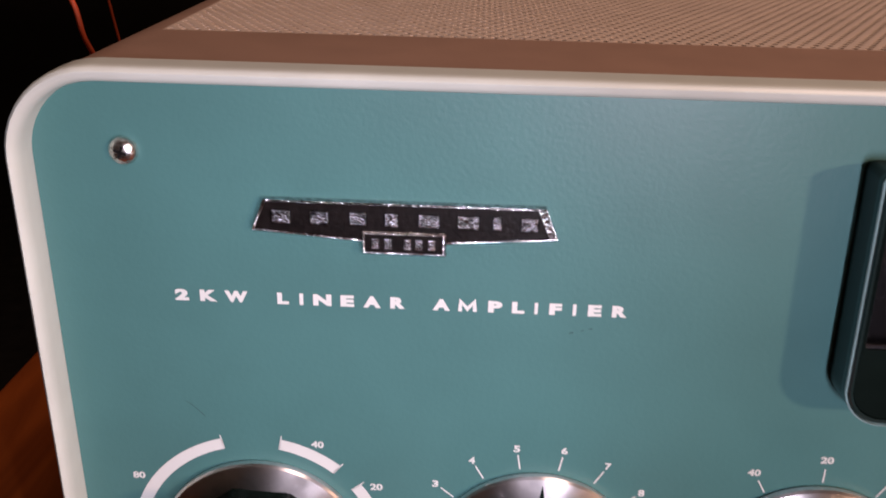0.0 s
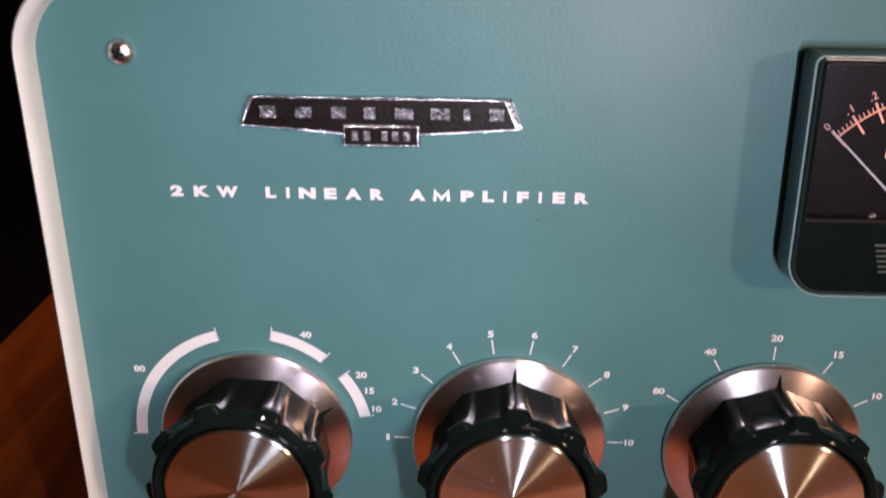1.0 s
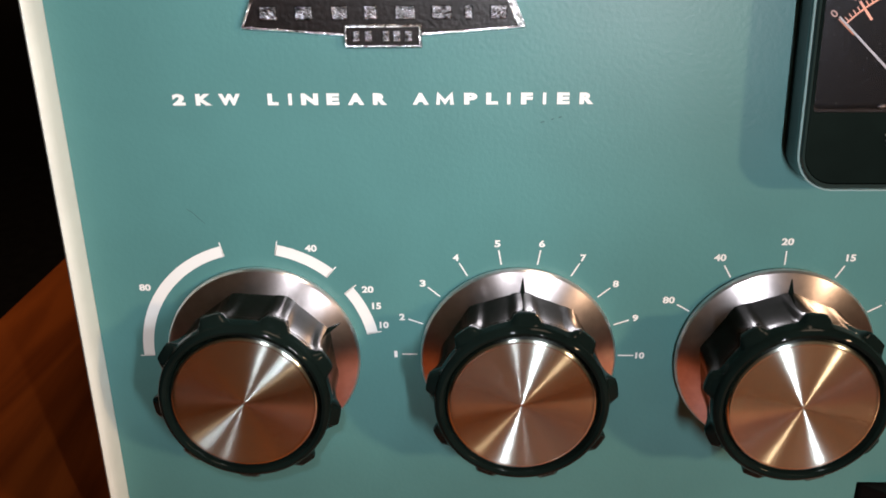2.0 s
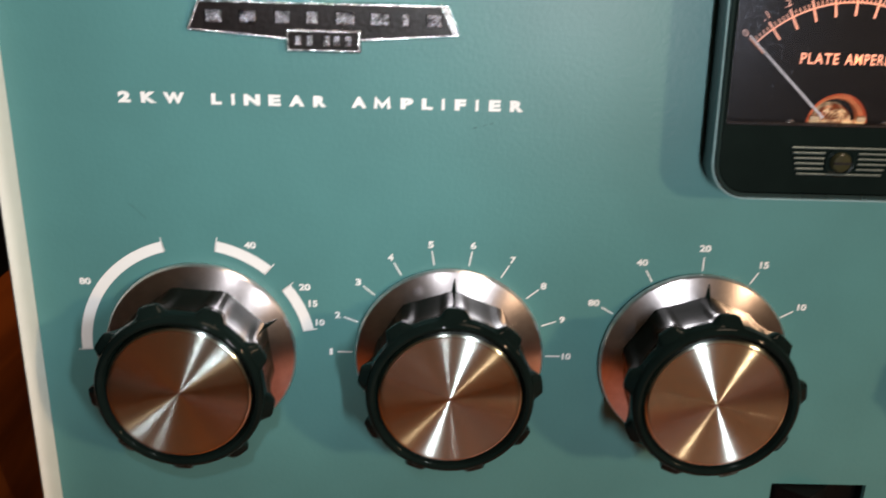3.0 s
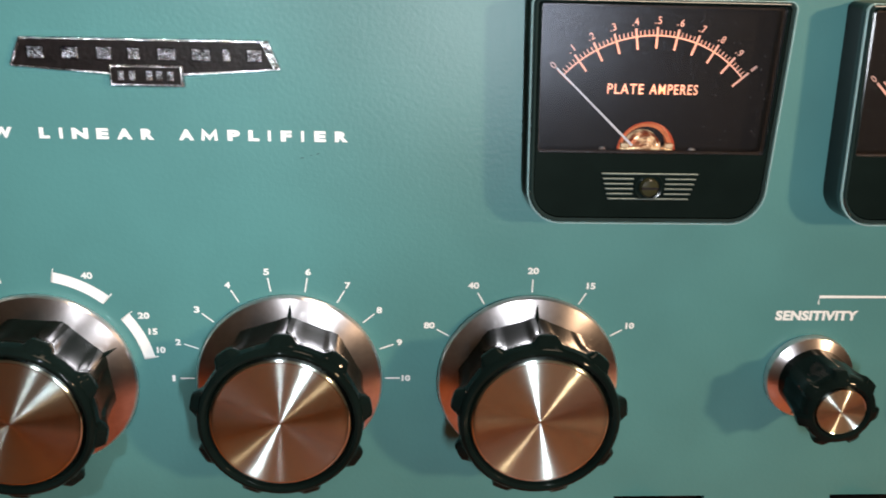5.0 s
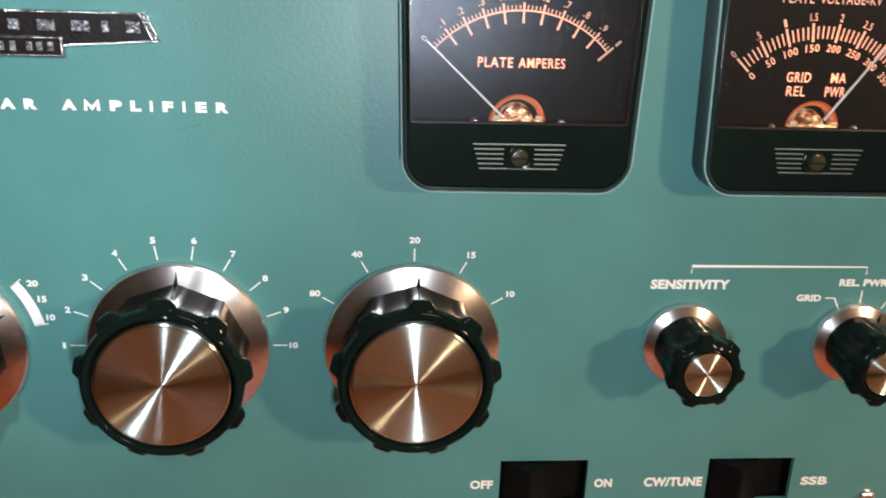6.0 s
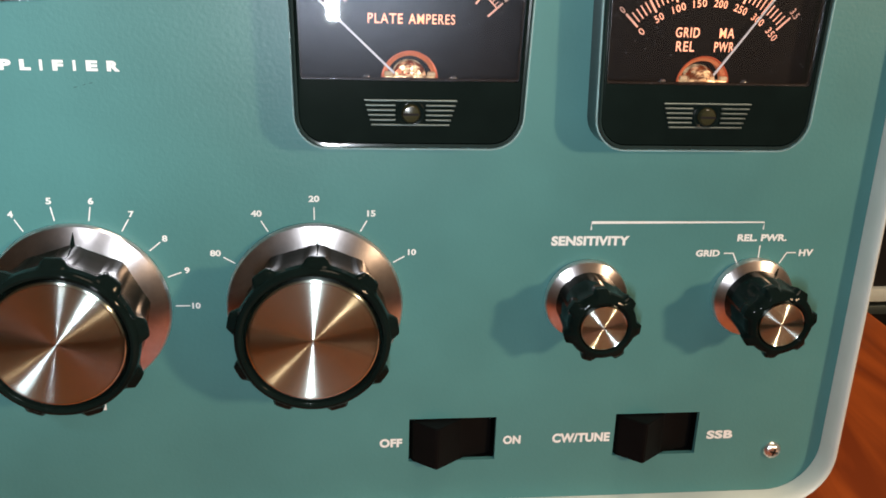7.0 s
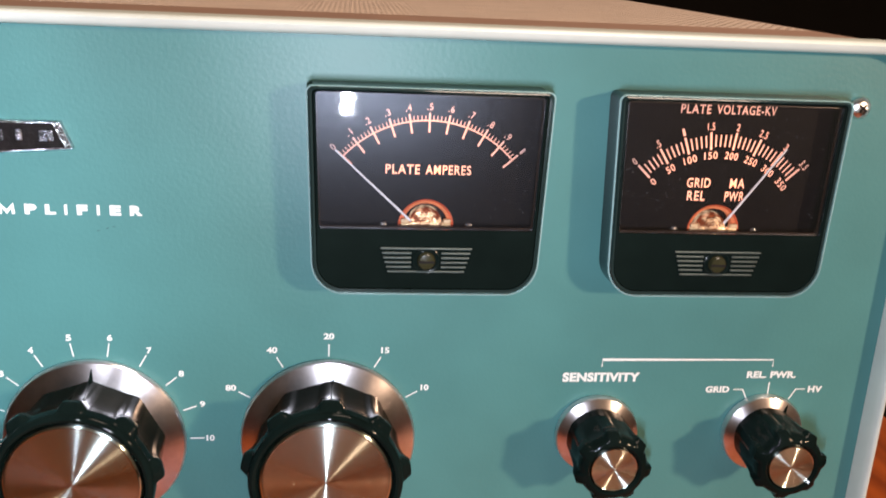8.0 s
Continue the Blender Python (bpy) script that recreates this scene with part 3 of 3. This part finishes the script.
for bx, w in ((-0.0274, 0.0022), (-0.0188, 0.0022), (-0.0102, 0.0020), (-0.0028, 0.0016), (0.0055, 0.0024), (0.0142, 0.0025), (0.0206, 0.0010), (0.0277, 0.0020)):
    part("raised_bar", mesh_of(box(BX + bx - w, BX + bx + w, -0.0026, -0.0020, 0.1808, 0.1841, 0.0005, 3), "raised_bar", False), BAR, badge)
for bx in (-0.0064, -0.0035, 0.0008, 0.0034, 0.0062):
    part("raised_bar", mesh_of(box(BX + bx - 0.0009, BX + bx + 0.0009, -0.0030, -0.0024, 0.1756, 0.1783, 0.0003, 2), "raised_bar", False), BAR, badge)


# ---- meters ----
TOP, BOTTOM, SPLIT, FRONT, FACE = 0.1990, 0.1419, 0.1602, -0.0120, -0.0060


def meter_loop(side, y, low=None, top=0.0, half=0.0320):
    """Outline of a meter, a little narrower below; side, low and top: how far it is grown."""
    low = side if low is None else low
    r = max(0.0012, 0.0016 + top)
    pts = rounded(-half - side, half + side, BOTTOM - low, TOP + top, [r, r, 0.0078 + side, 0.0078 + side], y, 8)
    return [(x * (1 - 0.05 * (TOP - z) / (TOP - BOTTOM)), yy, z) for x, yy, z in pts]


def meter_cover():
    """Rounded glossy bead round the front edge."""
    bm = loft([meter_loop(0.0014, FRONT + 0.0034, 0.0010, 0.0004), meter_loop(0.0015, FRONT + 0.0016, 0.0008, 0.0004), meter_loop(0.0012, FRONT + 0.0005, 0.0005, 0.0002), meter_loop(0.0006, FRONT, 0.0, -0.0003), meter_loop(0.0, FRONT + 0.0001, -0.0007, -0.0006), meter_loop(0.0001, FRONT + 0.0022, -0.0006, -0.0005), meter_loop(0.0010, FRONT + 0.0032, 0.0005, 0.0), meter_loop(0.0014, FRONT + 0.0034, 0.0010, 0.0004)])
    bmesh.ops.remove_doubles(bm, verts=bm.verts, dist=1e-7)
    return bm


def meter_case():
    """Hollow body with a rounded front edge and an opening for the window."""
    hole = rounded(-0.0313, 0.0313, SPLIT, TOP - 0.0010, [0.0010] * 4, 0.0, 8)
    at = lambda y, shrink=0.0: [((x - math.copysign(shrink, x)) * (1 - 0.05 * (TOP - z) / (TOP - BOTTOM)), y, z) for x, _, z in hole]
    return loft([meter_loop(0.0011, 0.0, 0.0018, 0.0003), meter_loop(0.0011, -0.0050, 0.0014, 0.0003), meter_loop(0.0014, FRONT + 0.0036, 0.0010, 0.0004), meter_loop(0.0008, FRONT + 0.0036, 0.0002, -0.0001), meter_loop(0.0, FRONT + 0.0024, -0.0008, -0.0006), meter_loop(-0.0002, FRONT + 0.0003, -0.0010, -0.0008), at(FRONT + 0.0001), at(FRONT + 0.0004, 0.0003), at(FACE + 0.0002, 0.0003)])


def meter_edge():
    """The thin ridge along the outer front edge, added to carry the painted glint."""
    bm = loft([meter_loop(0.0013, FRONT + 0.0010, 0.0006, 0.0003), meter_loop(0.0017, FRONT + 0.0008, 0.0010, 0.0005), meter_loop(0.0017, FRONT + 0.0003, 0.0010, 0.0005), meter_loop(0.0013, FRONT + 0.0001, 0.0006, 0.0003), meter_loop(0.0013, FRONT + 0.0010, 0.0006, 0.0003)])
    bmesh.ops.remove_doubles(bm, verts=bm.verts, dist=1e-7)
    return bm


EDGE_MESH = mesh_of(meter_edge(), "glint_edge", True, 50)
COVER_MESH = mesh_of(meter_cover(), "clear_cover", True, 30)
CASE_MESH = mesh_of(meter_case(), "meter", True, 30)
PANE_MESH = mesh_of(flat([(x * (1 - 0.05 * (TOP - z) / (TOP - BOTTOM)), z) for x, _, z in rounded(-0.0311, 0.0311, SPLIT + 0.0002, TOP - 0.0012, [0.0009] * 4, 0, 4)], FRONT + 0.0003, FRONT + 0.0013), "window_pane", False)


def dial_plate():
    """Black plate with a half-round cut-out over the movement."""
    zb = SPLIT - 0.0012
    r = 0.0080
    pts = [(-0.0300, zb), (-0.0311, TOP - 0.0008), (0.0311, TOP - 0.0008), (0.0300, zb)] + [polar(0, SPLIT - 0.0006, r, 180 * i / 20) for i in range(21)]
    return flat(pts, FACE, FACE + 0.0006)


DIAL_MESH = mesh_of(dial_plate(), "dial_plate", False)
RING_MESH = mesh_of(loft([[(*polar(0, SPLIT - 0.0006, r, 180 * i / 24),) for i in range(25)] for r in (0.0080,)] and [[(polar(0, SPLIT - 0.0006, r, 360 * i / 40)[0], y, polar(0, SPLIT - 0.0006, r, 360 * i / 40)[1]) for i in range(40)] for r, y in ((0.0081, FACE + 0.0004), (0.0081, FACE + 0.0050), (0.0066, FACE + 0.0050), (0.0064, FACE + 0.0016), (0.0074, FACE + 0.0008))]), "yoke", True)
DRUM_MESH = mesh_of(turned([(0.004, 0.0050), (0.0012, 0.0048), (0.0004, 0.0042), (0.0002, 0.0028), (-0.0006, 0.0026), (-0.0010, 0.0008)], 40), "movement", True, 30)
BRACE_MESH = mesh_of(box(-0.0070, 0.0070, FACE - 0.0012, FACE + 0.0004, SPLIT + 0.0004, SPLIT + 0.0018, 0.0004), "brace", True)
BACKING_MESH = mesh_of(box(-0.0095, 0.0095, -0.0008, -0.0004, SPLIT - 0.0100, SPLIT + 0.0085), "backing", False)
DIAL_SCREW_MESH = mesh_of(turned([(0.0, 0.0012), (-0.0006, 0.0012), (-0.0010, 0.0008), (-0.0011, 0.0002)], 20), "dial_screw", True, 40)


def window_rim():
    """A thin brown ring for the light reflected round the inside of the window."""
    at = lambda shrink, y: [((x * (1 - 0.05 * (TOP - z) / (TOP - BOTTOM))), y, z) for x, _, z in rounded(-0.0310 + shrink, 0.0310 - shrink, SPLIT + shrink + 0.0001, TOP - 0.0013 - shrink, [0.0010] * 4, 0, 6)]
    return loft([at(0.0, FRONT + 0.0016), at(0.0004, FRONT + 0.0015), at(0.0005, FRONT + 0.0019), at(0.0, FRONT + 0.0022), at(0.0, FRONT + 0.0016)])


REFLECTION_MESH = mesh_of(window_rim(), "window_rim", True, 40)
POST_MESH = mesh_of(box(-0.0011, 0.0011, -0.0006, 0.0010, -0.0007, 0.0007, 0.0004), "post", True)


def spring():
    """A flat spiral of fine wire."""
    bm = bmesh.new()
    last = None
    for i in range(91):
        a, rr = radians(12 * i), 0.0012 + 0.0026 * i / 90
        pair = [bm.verts.new((q * math.cos(a), 0.0, q * math.sin(a))) for q in (rr - 0.00012, rr + 0.00012)]
        pair += [bm.verts.new((q * math.cos(a), 0.0004, q * math.sin(a))) for q in (rr + 0.00012, rr - 0.00012)]
        if last:
            for k in range(4):
                bm.faces.new((last[k], last[(k + 1) % 4], pair[(k + 1) % 4], pair[k]))
        last = pair
    return bm


SPRING_MESH = mesh_of(spring(), "hair_spring", False)
ZERO_MESH = mesh_of(turned([(0.001, 0.0026), (-0.0004, 0.0026), (-0.0010, 0.0021), (-0.0012, 0.0006)], 28), "zero_screw", True, 40)
# dark bar on the head in place of the shaded cut
ZSLOT_MESH = mesh_of(box(-0.0022, 0.0022, -0.00135, -0.0011, -0.0003, 0.0003), "slot_shade", False)
DIMPLE_MESH = mesh_of(turned([(0.001, 0.0040), (-0.00015, 0.0040), (-0.0003, 0.0037), (-0.00015, 0.0031), (0.0005, 0.0031)], 32), "collar", True, 40)


def build_meter(cx, needle_angle, label, pivot=0.0, reach=0.0352):
    meter = part("meter", CASE_MESH, CASE, amp, (cx, 0, 0), label)
    part("cover_bead", COVER_MESH, BEAD, meter, label="glossy rounded front edge")
    part("glint_edge", EDGE_MESH, GLINT_ACRYLIC, meter, label="thin acrylic edge with its teal glint painted in").visible_shadow = False
    part("dial_plate", DIAL_MESH, DIAL, meter, label="black dial plate")
    part("window_pane", PANE_MESH, GLASS, meter, label="clear scratched window")
    part("backing", BACKING_MESH, DARK, meter)
    part("yoke", RING_MESH, GLOW_COPPER, meter, label="copper-coloured movement yoke with a painted-in glow")
    part("movement", DRUM_MESH, GLOW_BRASS, meter, (0, FACE + 0.0016, SPLIT - 0.0006), "brass movement, its shine and bulb light put in as glow")
    part("brace", BRACE_MESH, GLOW_BRASS, meter, (0.0, 0.0006, -0.0012))
    for side in (-1, 1):
        part("post", POST_MESH, BONE, meter, (side * 0.0060, FACE - 0.0002, SPLIT + 0.0010), "pale insulating post")
        part("dial_screw", DIAL_SCREW_MESH, STEEL, meter, (side * 0.0122, FACE, SPLIT - 0.0003), "small plated screw")
    part("window_rim", REFLECTION_MESH, REFLECTION, meter, label="thin brown ring painting the light reflected round the window")
    part("hair_spring", SPRING_MESH, GLOW_BRASS, meter, (0.0, FACE - 0.0003, SPLIT + 0.0002))
    x0n, z0n = polar(pivot, 0.1575, 0.0060, needle_angle)
    x1n, z1n = polar(pivot, 0.1575, reach, needle_angle)
    d = Vector((x1n - x0n, z1n - z0n)).normalized()
    w = Vector((-d.y, d.x)) * 0.00032
    tip = w * 0.6
    pts = [(x0n + w.x, z0n + w.y), (x0n - w.x, z0n - w.y), (x1n - tip.x, z1n - tip.y), (x1n + tip.x, z1n + tip.y)]
    part("needle", mesh_of(flat(pts, FACE - 0.0018, FACE - 0.0014), "needle", False), PALE, meter, label="pale thin needle")
    part("zero_screw", ZERO_MESH, AMBER, meter, (0, FRONT - 0.0004, 0.1513), "dark amber zero-adjusting screw")
    part("collar", DIMPLE_MESH, CASE, meter, (0, FRONT, 0.1513))
    part("slot_shade", ZSLOT_MESH, DARK, meter, (0, FRONT - 0.0004, 0.1513))
    for i in range(6):
        z = 0.1549 - 0.00136 * i
        half = 0.0129 - 0.00040 * i
        for a, b in ((-half, -0.0042 if 0 < i < 5 else -0.0030), (0.0042 if 0 < i < 5 else 0.0030, half)) if i not in (0, 5) else ((-half, half),):
            part("trim_line", mesh_of(box(a, b, FRONT - 0.0005, FRONT + 0.0002, z - 0.00022, z + 0.00022, 0.00012, 1), "trim_line", False), SILVER, meter)
    return meter


def dial_line(meter, name, pts, width):
    part(name, strip(pts, width, FACE - 0.00015), LIT, meter)


def dial_word(meter, text, mx, mz, w, h, turn=0.0, bold=0.012):
    part("lettering", lettering(text, mx - w / 2, mx + w / 2, mz - h / 2, mz + h / 2, FACE - 0.00015, bold, 1.16, turn), LIT, meter)


A0, SPAN = 138.0, 96.0
amperes = build_meter(0.2551, 137.0, "black panel meter with an orange-lit amperes scale")
OZ, R0 = 0.1582, 0.0318
dial_line(amperes, "scale_arc", [polar(0, OZ, R0, A0 - SPAN * i / 36) for i in range(37)], 0.00040)
for i in range(51):
    a = A0 - SPAN * i / 50
    if i % 5 == 0:
        dial_line(amperes, "scale_mark", [polar(0, OZ, R0 - 0.0033, a), polar(0, OZ, R0 + 0.0021, a)], 0.00055)
    else:
        dial_line(amperes, "scale_mark", [polar(0, OZ, R0, a), polar(0, OZ, R0 + 0.0014, a)], 0.00025)
for k in range(11):
    text = "0" if k == 0 else ("1" if k == 10 else "." + str(k))
    a = A0 - SPAN * k / 10
    mx, mz = polar(0, OZ, R0 + 0.0038, a)
    dial_word(amperes, text, mx, mz, 0.0007 if text == "1" else 0.0012 if k == 0 else 0.0017, 0.0019, a - 90)
dial_word(amperes, "PLATE", -0.0070, 0.1762, 0.0096, 0.0027, 0, 0.012)
dial_word(amperes, "AMPERES", 0.0058, 0.1762, 0.0128, 0.0027, 0, 0.012)

volts = build_meter(0.3400, 55.0, "black panel meter with an orange-lit kilovolt and grid current scale", -0.0011, 0.0335)
A0, SPAN = 136.3, 92.6
OX, OZ, RI, RO = -0.0006, 0.1558, 0.0282, 0.0333
for i in range(36):
    a = A0 - SPAN * i / 35
    if i % 5 == 0:
        dial_line(volts, "scale_mark", [polar(OX, OZ, RI, a), polar(OX, OZ, RO, a)], 0.00060)
    else:
        dial_line(volts, "scale_mark", [polar(OX, OZ, RI + 0.0008, a), polar(OX, OZ, RO - 0.0009, a)], 0.00040)
for k, (upper, lower) in enumerate((("0", "0"), (".5", "50"), ("1", "100"), ("1.5", "150"), ("2", "200"), ("2.5", "250"), ("3", "300"), ("3.5", "350"))):
    a = A0 - SPAN * k / 7
    mx, mz = polar(OX, OZ, RO + 0.0016, a)
    dial_word(volts, upper, mx, mz, 0.0020 * 0.62 * max(0.6, aspect(upper)), 0.0021, a - 90)
    mx, mz = polar(OX, OZ, RI - 0.0017, a)
    dial_word(volts, lower, mx, mz, 0.0013 * len(lower), 0.0021, a - 90)
dial_word(volts, "PLATE", -0.0097, 0.1954, 0.0088, 0.0026, 0, 0.012)
dial_word(volts, "VOLTAGE-KV", 0.0052, 0.1954, 0.0176, 0.0026, 0, 0.012)
dial_word(volts, "GRID", -0.0062, 0.1741, 0.0070, 0.0028, 0, 0.012)
dial_word(volts, "MA", 0.0054, 0.1741, 0.0044, 0.0028, 0, 0.012)
dial_word(volts, "REL", -0.0065, 0.1702, 0.0054, 0.0028, 0, 0.012)
dial_word(volts, "PWR", 0.0050, 0.1702, 0.0058, 0.0028, 0, 0.012)

# ---- things beyond the table ----
rack = thing("equipment_rack", (0.86, 0.62, -0.74), "dark equipment rack with chrome trim beside the table", "rack")
part("body", mesh_of(box(0.60, 1.15, 0.402, 0.85, -0.74, 0.10, 0.004), "body"), DARK, rack)
# cream on the broad strip stands in for lamp light on the chrome
for z, h, m in ((-0.081, 0.0055, CREAM), (-0.010, 0.0018, SILVER), (-0.094, 0.004, SILVER)):
    part("trim_strip", mesh_of(box(0.602, 1.148, 0.394, 0.402, z - h, z + h, 0.001), "trim_strip"), m, rack)
part("mesh_panel", mesh_of(box(0.61, 1.14, 0.399, 0.402, 0.004, 0.09, 0.001), "mesh_panel"), SILVER, rack)


def cable(name, points, radius, mat):
    data = bpy.data.curves.new(name, "CURVE")
    data.dimensions, data.bevel_depth, data.bevel_resolution, data.resolution_u = "3D", radius, 3, 10
    s = data.splines.new("BEZIER")
    s.bezier_points.add(len(points) - 1)
    for b, p in zip(s.bezier_points, points):
        b.co, b.handle_left_type, b.handle_right_type = p, "AUTO", "AUTO"
    data.materials.append(mat)
    return new(name, data)


tagged(cable("cable", [(0.008, 0.390, 0.002), (-0.016, 0.240, 0.135), (-0.022, 0.180, 0.185), (-0.026, 0.180, 0.202), (-0.045, 0.180, 0.231), (-0.112, 0.330, 0.372), (-0.150, 0.580, 0.002)], 0.0011, WIRE), "thin orange cable hanging beside the amplifier", "cable")
